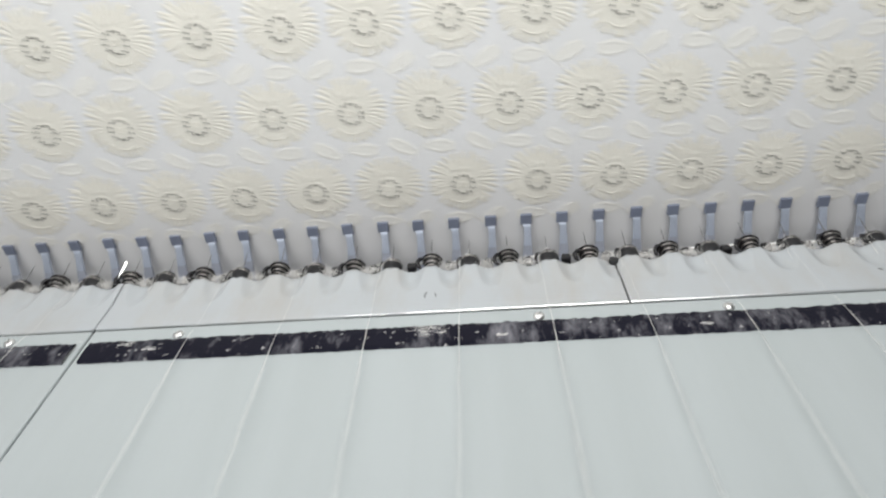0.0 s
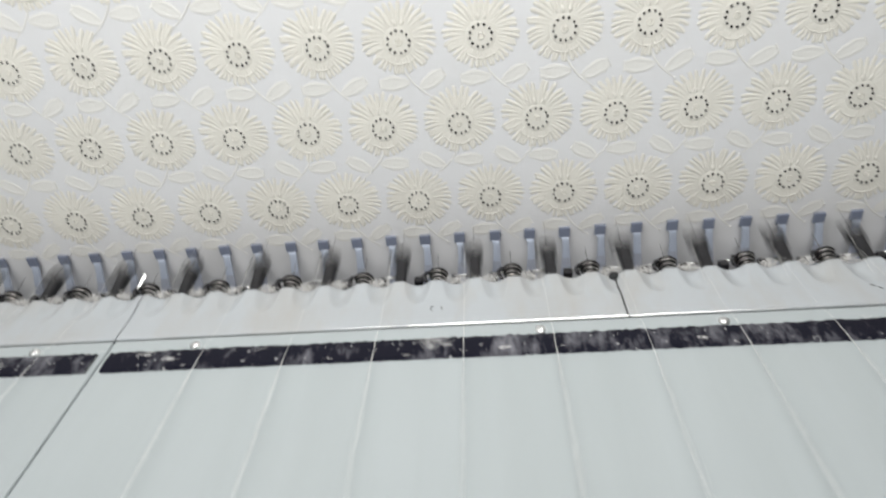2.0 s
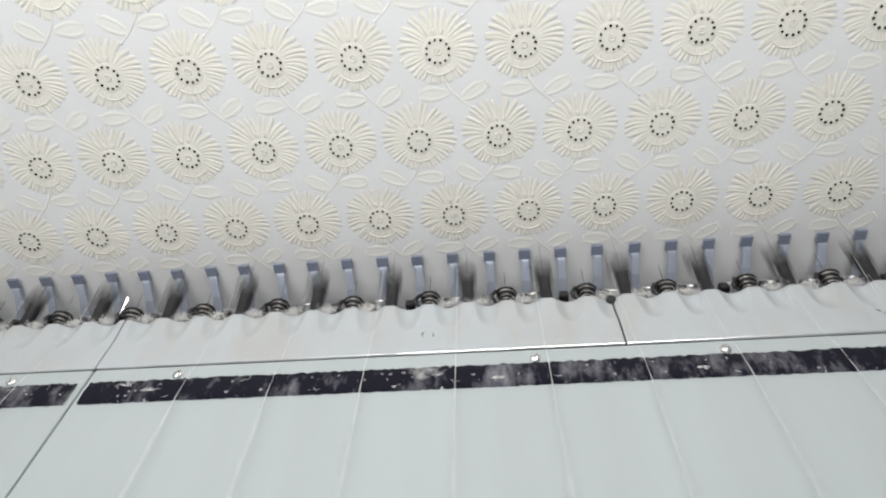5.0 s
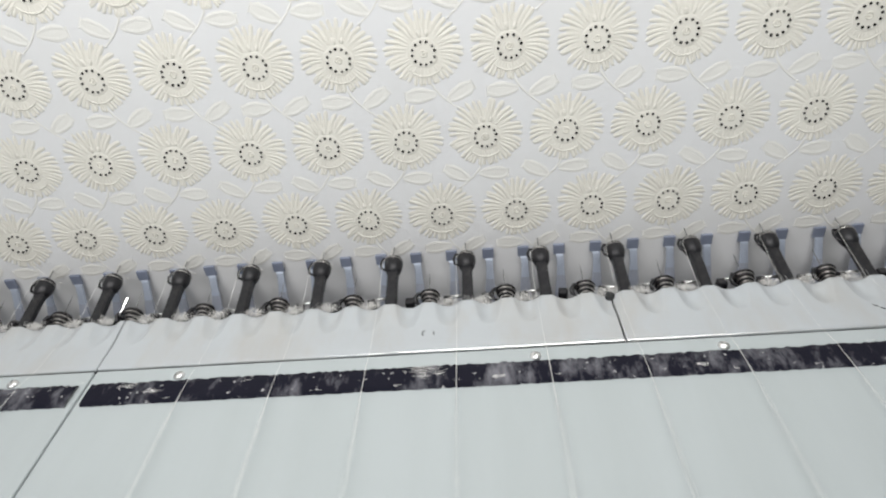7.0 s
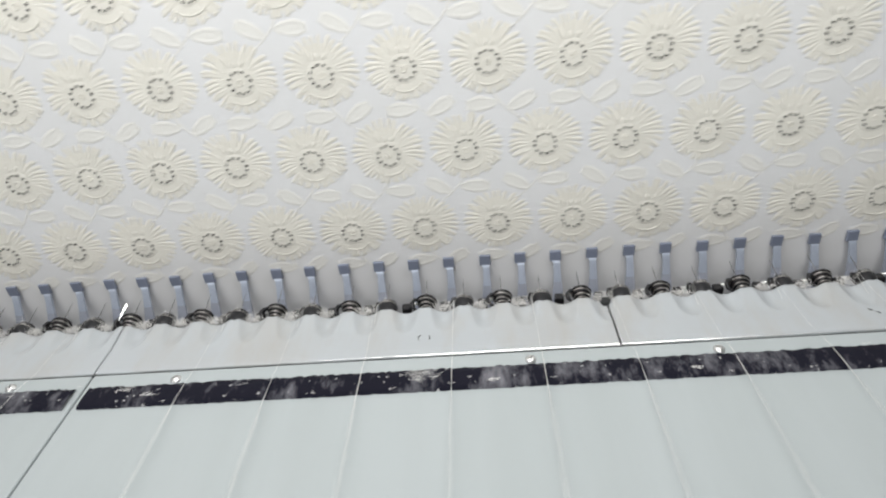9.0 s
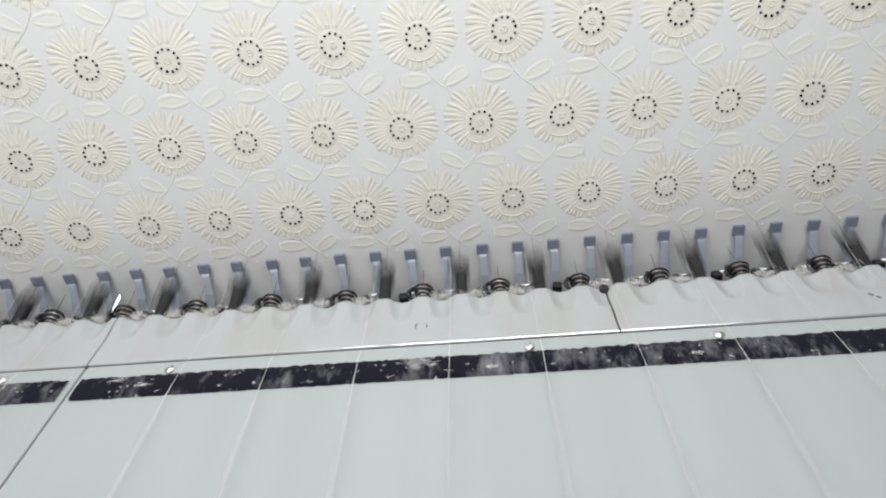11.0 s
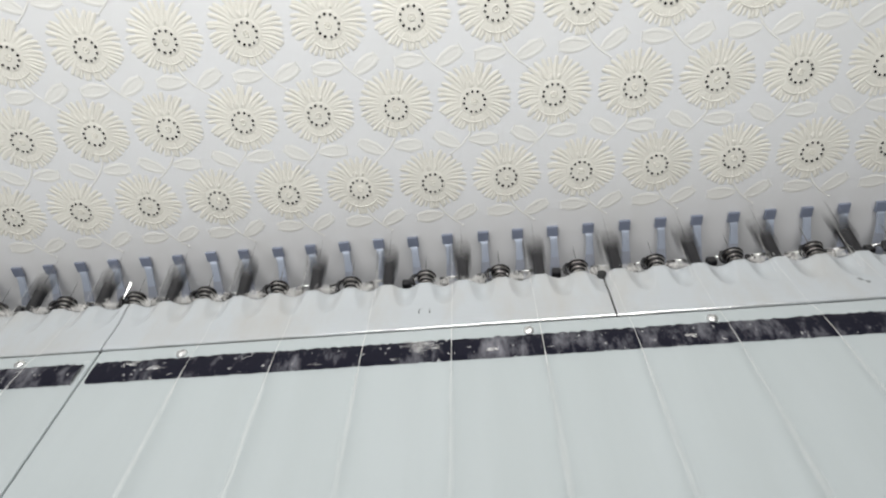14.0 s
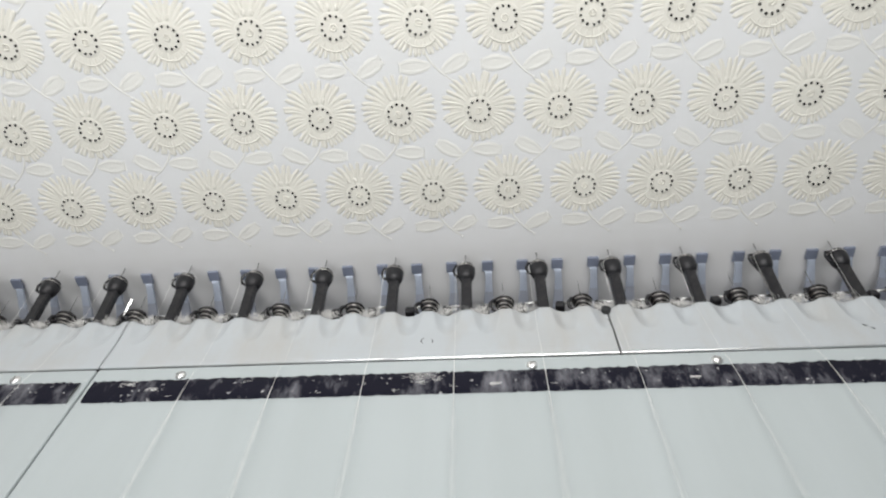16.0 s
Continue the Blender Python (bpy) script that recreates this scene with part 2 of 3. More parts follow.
# ---- white front panels with a dusty black strip ----
def front_panel(x0, x1):
    ob = new("front_panel")
    part("table", box(bmesh.new(), x0, x1, -0.62, COVER_FRONT - 0.0012, TOP - 0.03, TOP - 0.0006, 0.0010), M_PANEL, ob)
    part("apron", box(bmesh.new(), x0, x1, -0.62, -0.60, -0.9, TOP - 0.031), M_PANEL, ob)
    part("felt_strip", felt(x0 + 0.0042, x1 - 0.0036), M_STRIP, ob, "black felt strip dusted with white lint", smooth=True)
    return tagged(ob, "white lacquered front panel with dusty black felt strip", "machine panel", "front panels")


def felt(x0, x1):
    bm = bmesh.new()
    n = int((x1 - x0) / 0.0022)
    rnd = random.Random(7 + int(1000 * x0))
    rows = []
    for i in range(n + 1):
        x = x0 + (x1 - x0) * i / n
        a, b = rnd.uniform(-1, 1) * 0.0008, rnd.uniform(-1, 1) * 0.0004
        h = TOP + 0.0011 + rnd.uniform(0, 0.0004)
        prof = [(STRIP_BACK + a, TOP - 0.002), (STRIP_BACK - 0.0006 + a, h - 0.0003), (STRIP_BACK - 0.005, h), ((STRIP_BACK + STRIP_FRONT) / 2, h + 0.0003),
                (STRIP_FRONT + 0.004, h), (STRIP_FRONT + 0.0006 + b, h - 0.0004), (STRIP_FRONT + b, TOP - 0.002)]
        rows.append([bm.verts.new((x, y, z)) for y, z in prof])
    for p, q in zip(rows, rows[1:]):
        for k in range(6):
            bm.faces.new((p[k], p[k + 1], q[k + 1], q[k]))
    return bm


PANELS = [(-0.94, JOINT_L - 0.0007), (JOINT_L + 0.0007, 0.60)]
for x0, x1 in PANELS:
    front_panel(x0, x1)


# ---- scalloped covers over the needle holders ----
def cover_shell(x0, x1):
    bm = bmesh.new()
    nx, ys = max(8, int((x1 - x0) / 0.0011)), [COVER_FRONT + d for d in (0, 0.0006, 0.004, 0.012, 0.02, 0.0225, 0.024, 0.0252, 0.0265, 0.028, 0.0295, 0.031, 0.034, 0.037, 0.040, 0.0425, 0.0445, 0.0458, 0.0466)]

    def height(x, y):
        s = min(1.0, max(0.0, (y + 0.0815) / 0.023))
        u = abs(((x - BAR_X) / NEEDLE_PITCH) % 1.0 - 0.5) * NEEDLE_PITCH
        wide = 0.0100 * s ** 0.3
        dent = max(0.0, 1 - (u / wide) ** 2) ** 1.25 if wide > 0 else 0.0
        rise = s * s * (3 - 2 * s)
        wobble = 0.0004 * noise.noise((x * 40, y * 60, 3.0))
        edge = 0.0004 if y <= COVER_FRONT else 0.0
        return TOP + 0.0026 * rise - 0.0044 * min(1.0, 1.7 * s) * dent + wobble - edge

    top, low = [], []
    for i in range(nx + 1):
        x = x0 + (x1 - x0) * i / nx
        top.append([bm.verts.new((x, y, height(x, y))) for y in ys])
        low.append([bm.verts.new((x, y, height(x, y) - 0.0022)) for y in ys])
    n = len(ys)
    for i in range(nx):
        for k in range(n - 1):
            bm.faces.new((top[i][k], top[i + 1][k], top[i + 1][k + 1], top[i][k + 1]))
            bm.faces.new((low[i][k], low[i][k + 1], low[i + 1][k + 1], low[i + 1][k]))
        for k in (0, n - 1):
            bm.faces.new((top[i][k], low[i][k], low[i + 1][k], top[i + 1][k]))
    for i in (0, nx):
        for k in range(n - 1):
            bm.faces.new((top[i][k], top[i][k + 1], low[i][k + 1], low[i][k]))
    return bm


def cover_plate(x0, x1, marks=()):
    ob = new("cover_plate")
    part("shell", cover_shell(x0, x1), M_COVER, ob, smooth=True)
    # dark filler added in the open gap, standing for the shade down in it
    part("gap_filler", box(bmesh.new(), x0, x1, COVER_FRONT - 0.0011, COVER_FRONT - 0.0002, TOP - 0.008, TOP - 0.0016), M_GAP, ob, "dark filler in the gap before the cover")
    if x1 > JOINT_L + 0.01:
        ends = [-0.115, -0.09, -0.055, -0.02, x1] if x0 < -0.12 else [x0, 0.16, 0.24, 0.36]
        bm = bmesh.new()
        rows = []
        for x in ends:
            # width along x puts the edge's highlight into the shape of the trim
            w = 0.03 if x < -0.1 or x > 0.3 else 0.09 if x < -0.08 else 0.26 if x < -0.05 or x > 0.15 else 0.46
            rows.append([bm.verts.new((x, COVER_FRONT + 0.0003 + w * (y - 0.0003), TOP - 0.0001 + w * z)) for y, z in ((-0.0006, -0.0009), (-0.0006, -0.0002), (0.0003, 0.0003), (0.0003, -0.0009))])
        for a, b in zip(rows, rows[1:]):
            for k in range(4):
                bm.faces.new((a[k], a[(k + 1) % 4], b[(k + 1) % 4], b[k]))
        bm.faces.new(rows[0])
        bm.faces.new(rows[-1][::-1])
        part("edge_trim", bm, M_TRIM, ob, "thin steel edge, widened where its highlight shows")
    for strokes in marks:
        part("mark", tube(bmesh.new(), [(x, y, TOP + 0.0003) for x, y in strokes], [0.00012, 0.00030, 0.00026, 0.00010][:len(strokes)], 5), M_GAP, ob, "worn dark painted mark")
    return tagged(ob, "white lacquered cover plate with scalloped back edge", "machine cover", "scalloped cover plates")


WIDE = JOINT_R - JOINT_L
MARKS = (((-0.0440, -0.0856), (-0.0458, -0.0866), (-0.0462, -0.0888), (-0.0450, -0.0908)), ((-0.0392, -0.0862), (-0.0384, -0.0884), (-0.0386, -0.0902)))
TICKS = (((0.2378, -0.0852), (0.2392, -0.0862), (0.2402, -0.0872)), ((0.2412, -0.0884), (0.2426, -0.0894), (0.2434, -0.0902)))
for x0, x1, marks in ((JOINT_L - WIDE, JOINT_L, ()), (JOINT_L, JOINT_R, MARKS), (JOINT_R, JOINT_R + WIDE, TICKS)):
    cover_plate(x0 + 0.0006, x1 - 0.0006, marks)

# what the covers stand on, down in the needle trough
ob = part("trough", box(bmesh.new(), -0.95, 0.61, -0.104, 0.06, -0.09, -0.06), M_BED)
tagged(ob, "grey metal trough below the needle holders", "machine bed", kind="structure")
ob = part("machine_base", box(bmesh.new(), -0.95, 0.61, -0.100, 0.058, -0.9, -0.09), M_BED)
tagged(ob, "grey metal base below the trough", "machine base", kind="structure")
ob = part("needle_rail", box(bmesh.new(), -0.95, 0.61, -0.100, -0.066, -0.06, -0.010, 0.002), M_BED)
tagged(ob, "grey metal rail carrying the needle holders", "machine rail", kind="structure")
ob = part("finger_rail", box(bmesh.new(), -0.95, 0.61, -0.030, -0.012, -0.06, -0.032, 0.002), M_BED)
tagged(ob, "grey metal rail carrying the presser fingers", "machine rail", kind="structure")


# ---- screws ----
def screw(x, y):
    ob = new("screw")
    bm = bmesh.new()
    for r, z in ((0.0036, 0), (0.0036, 0.0006), (0.0031, 0.0016), (0.0020, 0.0023), (0.0008, 0.0026)):
        ring = [bm.verts.new((r * math.cos(a), r * math.sin(a), z)) for a in (2 * math.pi * k / 16 for k in range(16))]
        if r < 0.0036 or z > 0:
            for k in range(16):
                bm.faces.new((last[k], last[(k + 1) % 16], ring[(k + 1) % 16], ring[k]))
        last = ring
    bm.faces.new(last)
    head = part("head", bm, M_TRIM, ob, smooth=True)
    part("slot", box(bmesh.new(), -0.0020, 0.0020, -0.0002, 0.0002, 0.0018, 0.00268), M_GAP, head)
    ob.matrix_world = pose(x, y, TOP - 0.0006, 0, 0, 30 + 900 * x)
    return tagged(ob, "domed steel slotted screw in the white panel", "screw", "panel screws")


for x in (-0.3098, -0.1994, 0.0247, 0.1370):
    screw(x, -0.1148)
ob = part("rubber_plug", tube(bmesh.new(), [(JOINT_R - 0.001, -0.0602, TOP - 0.004), (JOINT_R - 0.001, -0.0602, TOP + 0.0010), (JOINT_R - 0.001, -0.0602, TOP + 0.0014)], [0.0032, 0.0032, 0.0027], 16), M_GAP, smooth=True)
tagged(ob, "small black plug at the joint of the covers", "plug")


# ---- presser fingers along the cloth ----
def finger_plate(bm, prof):
    """A thin plate through rows of height, front face, half width and middle."""
    rows = [[bm.verts.new((c - w, y, z)), bm.verts.new((c + w, y, z)), bm.verts.new((c + w, y + 0.0022, z)), bm.verts.new((c - w, y + 0.0022, z))] for z, y, w, c in prof]
    for a, b in zip(rows, rows[1:]):
        for k in range(4):
            bm.faces.new((a[k], a[(k + 1) % 4], b[(k + 1) % 4], b[k]))
    bm.faces.new(rows[0])
    bm.faces.new(rows[-1][::-1])
    return bm


def presser_finger():
    ob = new("presser_finger")
    bm = bmesh.new()
    box(bm, -0.0042, 0.0042, -0.0036, -0.0012, 0.0098, 0.0186, 0.0006)
    part("head", bm, M_BLUE, ob, "blue-grey finger head")
    bm = bmesh.new()
    finger_plate(bm, [(0.0104, -0.0036, 0.0030, 0.0003), (0.0090, -0.0044, 0.0026, 0.0006), (0.0040, -0.0062, 0.0025, 0.0008), (-0.0050, -0.0096, 0.0029, 0.0008)])
    part("blade", bm, M_BLADE, ob, "pale blue satin blade")
    bm = bmesh.new()
    finger_plate(bm, [(-0.0046, -0.0092, 0.0030, 0.0008), (-0.0120, -0.0118, 0.0036, 0.0006), (-0.0180, -0.0136, 0.0042, 0.0004), (-0.0330, -0.0152, 0.0044, 0.0004)])
    part("shank", bm, M_SHANK, ob, "grey-blue lacquered shank")
    return tagged(ob, "blue-grey presser finger standing against the cloth", "presser finger", "row of presser fingers")


FINGERS = range(-16, 14)
first = presser_finger()
first.matrix_world = pose(FINGERS[0] * NEEDLE_PITCH, 0, 0)
for i in FINGERS[1:]:
    copy_thing(first, pose(i * NEEDLE_PITCH + random.uniform(-1, 1) * 0.0004, 0, random.uniform(-1, 1) * 0.0004, 0, random.uniform(-1, 1) * 1.2, random.uniform(-1, 1) * 2))


# ---- thread guides between the holders ----
def thread_guide():
    ob = new("thread_guide")
    bm = box(bmesh.new(), -0.0052, 0.0015, -0.003, 0.0035, -0.002, 0.0084, 0.0012)
    box(bm, -0.0025, 0.0005, -0.001, 0.003, -0.048, -0.001)
    part("block", bm, M_DARK, ob)
    part("pin", tube(bmesh.new(), [(0.0005, 0.002, 0.0078), (0.0092, 0.002, 0.0080)], 0.0010, 8), M_TRIM, ob, "bright steel pin", smooth=True)
    part("wire", tube(bmesh.new(), [(-0.013, 0.0008, 0.0012), (-0.004, 0, 0.001), (0.001, -0.0035, -0.0012), (0.007, -0.003, -0.0006), (0.012, 0.0, 0.0012)], 0.0008, 6), M_DARK, ob, smooth=True)
    return tagged(ob, "dark thread guide block with steel pin", "thread guide", "thread guides")


first = thread_guide()
first.matrix_world = pose(FINGERS[0] * NEEDLE_PITCH - 0.001, -0.047, 0.0005)
for i in FINGERS[1:]:
    copy_thing(first, pose(i * NEEDLE_PITCH - 0.001 + random.uniform(-1, 1) * 0.0006, -0.047 + random.uniform(-1, 1) * 0.001, 0.0005, 0, 0, random.uniform(-1, 1) * 9))


# ---- needle holders; their origin is the middle of the head, +y runs to the cloth ----
def needle_holder(working):
    ob = new("needle_holder")
    bm = bmesh.new()
    rows = []
    for y, w in ((-0.055, 0.0044), (-0.045, 0.0044), (-0.028, 0.0038), (-0.012, 0.0038), (-0.004, 0.0046)):
        rows.append([bm.verts.new((w * a, y, 0.0032 * b)) for a, b in ((-1, -0.7), (-0.75, -1), (0.75, -1), (1, -0.7), (1, 0.6), (0.7, 1), (-0.7, 1), (-1, 0.6))])
    for a, b in zip(rows, rows[1:]):
        for k in range(8):
            bm.faces.new((a[k], a[(k + 1) % 8], b[(k + 1) % 8], b[k]))
    bm.faces.new(rows[0])
    bm.faces.new(rows[-1])
    part("bar", bm, M_DARK, ob)
    bm = bmesh.new()
    profile = ((-0.0085, 0.0042), (-0.006, 0.0056), (-0.002, 0.0067), (0.003, 0.0067), (0.0055, 0.0058), (0.0066, 0.0040))
    if not working:
        profile = ((-0.0085, 0.0032), (-0.005, 0.0035), (-0.0022, 0.0040), (0.0006, 0.0052), (0.0034, 0.0064), (0.0056, 0.0062), (0.0068, 0.0040))
    tube(bm, [(0, y, 0) for y, _ in profile], [r for _, r in profile], 18)
    head = part("head", bm, M_DARK if working else M_BROWN, ob, smooth=True)
    for y, r in ((0.0030, 0.0066),) if working else ((-0.0030, 0.0042), (-0.0004, 0.0051), (0.0026, 0.0064)):
        part("ring", torus(bmesh.new(), (0, y, 0), (0.08, 1, 0), r, 0.00036), M_RING, head, "dull steel ring", smooth=True)
    if not working:
        for y, r in ((-0.0016, 0.0047), (0.0012, 0.0058), (0.0042, 0.0066)):
            part("groove", torus(bmesh.new(), (0, y, 0), (0.08, 1, 0), r, 0.0007), M_DARK, head, "dark spring coil", smooth=True)
        part("hook", tube(bmesh.new(), [(-0.0058, 0.0030, 0.0030), (-0.0082, 0.0026, 0.0040), (-0.0102, 0.0002, 0.0036), (-0.0098, -0.0028, 0.0022), (-0.0072, -0.0040, 0.0008)], [0.0009, 0.0013, 0.0014, 0.0013, 0.0009], 8), M_DARK, ob, "curled dark hook", smooth=True)
    part("needle", tube(bmesh.new(), [(-0.0004, 0.006, 0), (-0.0004, 0.019, 0), (-0.0004, 0.0245, 0)], [0.00036, 0.0003, 0.0001], 8), M_NEEDLE, ob, "thin steel needle", smooth=True)
    part("clip", tube(bmesh.new(), [(-0.0045, 0.0058, 0.001), (-0.0078, 0.0055, 0.0015), (-0.0094, 0.0010, 0.0018), (-0.0084, -0.0036, 0.0015), (-0.0050, -0.0056, 0.001)], 0.0010, 6), M_DARK, ob, "bent dark wire clip", smooth=True)
    if working:
        rnd = random.Random(3)
        bm = bmesh.new()
        for _ in range(44):
            a = rnd.uniform(0, 2 * math.pi)
            p = Vector((0.006 * math.cos(a), rnd.uniform(0.001, 0.0075), 0.0062 * math.sin(a)))
            pts = [tuple(p)]
            for _ in range(3):
                p = p + Vector((rnd.gauss(0, 0.0011), rnd.gauss(0.0005, 0.0009), rnd.gauss(0, 0.0008)))
                pts.append(tuple(p))
            tube(bm, pts, 0.00005, 3)
        part("fluff", bm, M_LINT, head, "wisp of white lint")
        part("yarn", tube(bmesh.new(), [(-0.0075, -0.043, 0.0065), (-0.0076, -0.02, 0.0058), (-0.0072, 0.0, 0.005), (-0.0015, 0.011, 0.0012)], 0.00013, 5), M_YARN, ob, "taut white yarn", smooth=True)
        return tagged(ob, "dark steel needle holder sliding towards the cloth", "needle holder", "working needle holders")
    return tagged(ob, "idle brown needle holder with two steel rings", "needle holder", "idle needle holders")


SLOPE = radians(BAR_TILT)


def holder_pose(x, stroke):
    """stroke 1: the needle is through the cloth; 0: drawn back under the cover."""
    y, z = -0.0176, 0.0190
    back = (1 - stroke) * 0.0340
    return pose(x, y - back * math.cos(SLOPE), z - back * math.sin(SLOPE), BAR_TILT)


WORKING = [BAR_X + NEEDLE_PITCH * k for k in range(-14, 14, 2)]
IDLE = [BAR_X + NEEDLE_PITCH * k for k in range(-15, 14, 2)]
first = needle_holder(False)
first.matrix_world = holder_pose(IDLE[0], -0.03)
for x in IDLE[1:]:
    copy_thing(first, holder_pose(x + random.uniform(-1, 1) * 0.0004, -0.03 + random.uniform(-1, 1) * 0.03))
HOLDERS = [needle_holder(True)]
for x in WORKING[1:]:
    HOLDERS.append(copy_thing(HOLDERS[0], holder_pose(x, 0)))


# ---- yarns over the panel ----
def yarn(x):
    xs = -0.0074 + 1.03 * x
    rnd = random.Random(int(1e5 * (x + 1)))
    w = rnd.uniform(-0.001, 0.001)
    pts = [(xs + w, -0.60, TOP + 0.018), (xs + w * 0.5, -0.30, TOP + 0.0065), (xs, STRIP_FRONT - 0.02, TOP + 0.0036), (xs, STRIP_FRONT, TOP + 0.0032), (xs, STRIP_BACK, TOP + 0.0026),
           (xs * 0.6 + (x - 0.0075) * 0.4, COVER_FRONT, TOP + 0.0022), (x - 0.0075, -0.066, TOP + 0.0050), (x - 0.0075, COVER_BACK, TOP + 0.0062), (x - 0.0075, COVER_BACK + 0.004, TOP + 0.0052)]
    ob = new("yarn")
    thin = 0.65 if x < -0.11 or x > 0.06 else 1.0
    part("core", tube(bmesh.new(), pts, [thin * r for r in (0.00001, 0.00001, 0.00002, 0.00016, 0.00023, 0.00009, 0.00007, 0.00010, 0.00014)], 6), M_YARN, ob, smooth=True)
    # fine hairs added to widen the yarn into the soft band of its vibration
    bm = bmesh.new()
    for _ in range(480):
        y = rnd.uniform(-0.58, STRIP_FRONT + 0.004)
        length, drift = rnd.uniform(0.016, 0.05), rnd.uniform(-1, 1) * 0.0006
        spread = 0.0004 + 0.0085 * max(0.0, STRIP_FRONT - y) ** 0.9
        off = rnd.uniform(-1, 1) * spread
        hair = []
        for k in range(4):
            yy = min(y + length * k / 3, STRIP_FRONT + 0.006)
            ease = min(1.0, max(0.0, (STRIP_FRONT + 0.004 - yy) / 0.03))
            a, b = (pts[0], pts[1]) if yy < -0.30 else (pts[1], pts[2]) if yy < STRIP_FRONT - 0.02 else (pts[2], pts[3])
            f = min(1.0, max(0.0, (yy - a[1]) / (b[1] - a[1])))
            hair.append((a[0] + (b[0] - a[0]) * f + (off + drift * k) * ease, yy + 0.0001 * k, a[2] + (b[2] - a[2]) * f + 0.0004 + rnd.uniform(0, 1) * 0.0003))
        tube(bm, hair, [0.000008, 0.000016, 0.000016, 0.000008], 3, False)
    part("blur_hairs", bm, M_BLUR_HAIR, ob, "fine hairs spreading the yarn into its blurred band", smooth=True)
    return tagged(ob, "taut white yarn running over panel and felt", "yarn", "yarns over the panel")


for x in WORKING:
    if abs(x - JOINT_L - 0.027) > 0.01:   # none runs along the joint
        yarn(x)


# ---- the embroidered cloth ----
FLOWER_PITCH, ROW_PITCH = 0.05432, 0.0594
FIRST_X, FIRST_Z = -0.3572, 0.0494


def lens(bm, path, widths, high, lift=0.0):
    """A raised satin-stitched shape in the cloth's plane (x, z), proud towards -y."""
    rows = []
    for i, (p, w) in enumerate(zip(path, widths)):
        a, b = path[max(i - 1, 0)], path[min(i + 1, len(path) - 1)]
        d = Vector((b[0] - a[0], b[1] - a[1])).normalized()
        nx, nz = -d.y, d.x
        h = high * (1 - 0.97 * abs(2 * i / (len(path) - 1) - 1) ** 4)
        rows.append([bm.verts.new((p[0] + nx * w * s, -lift - h * k, p[1] + nz * w * s)) for s, k in ((-1, 0), (-0.72, 0.7), (0, 1), (0.72, 0.7), (1, 0))])
    for a, b in zip(rows, rows[1:]):
        for k in range(4):
            bm.faces.new((a[k], a[k + 1], b[k + 1], b[k]))


def petals_mesh(seed):
    rnd = random.Random(seed)
    bm = bmesh.new()
    count = 38
    edge = []
    for k in range(48):
        a = 2 * math.pi * k / 48
        r = (0.0192 + 0.0016 * max(0, math.sin(a)) - 0.0020 * max(0, -math.sin(a))) * rnd.uniform(0.96, 1.03)
        edge.append((bm.verts.new((r * math.cos(a), 0, r * math.sin(a))), bm.verts.new((0.93 * r * math.cos(a), -0.0002, 0.93 * r * math.sin(a)))))
    for a, b in zip(edge, edge[1:] + edge[:1]):
        bm.faces.new((a[0], b[0], b[1], a[1]))
    bm.faces.new([e[1] for e in edge])
    for i in range(count):
        a = 2 * math.pi * (i + rnd.uniform(-0.12, 0.12)) / count
        up = math.sin(a)
        reach = (0.0250 + 0.0022 * max(0, up) - 0.0036 * max(0, -up)) * rnd.uniform(0.95, 1.02)
        curl = -0.16 * math.cos(a) * (1 if up > -0.3 else 0.4) + rnd.uniform(-0.06, 0.06)
        fat = rnd.uniform(0.78, 0.98)
        path, widths = [], []
        for s, full in ((0, 0.9), (0.2, 0.95), (0.42, 1.0), (0.62, 1.0), (0.78, 1.0), (0.89, 0.93), (0.96, 0.70), (1.0, 0.25)):
            r = 0.0090 + (reach - 0.0090) * s
            b = a + curl * s * s
            path.append((r * math.cos(b), r * math.sin(b)))
            widths.append(math.pi * min(r, 0.0225) / count * 0.93 * full * fat * rnd.uniform(0.96, 1.04))
        lens(bm, path, widths, 0.00030 * rnd.uniform(0.6, 1.25), 0.00006 + 0.00006 * (i % 2))
    return mesh_of("petals", bm, M_THREAD)


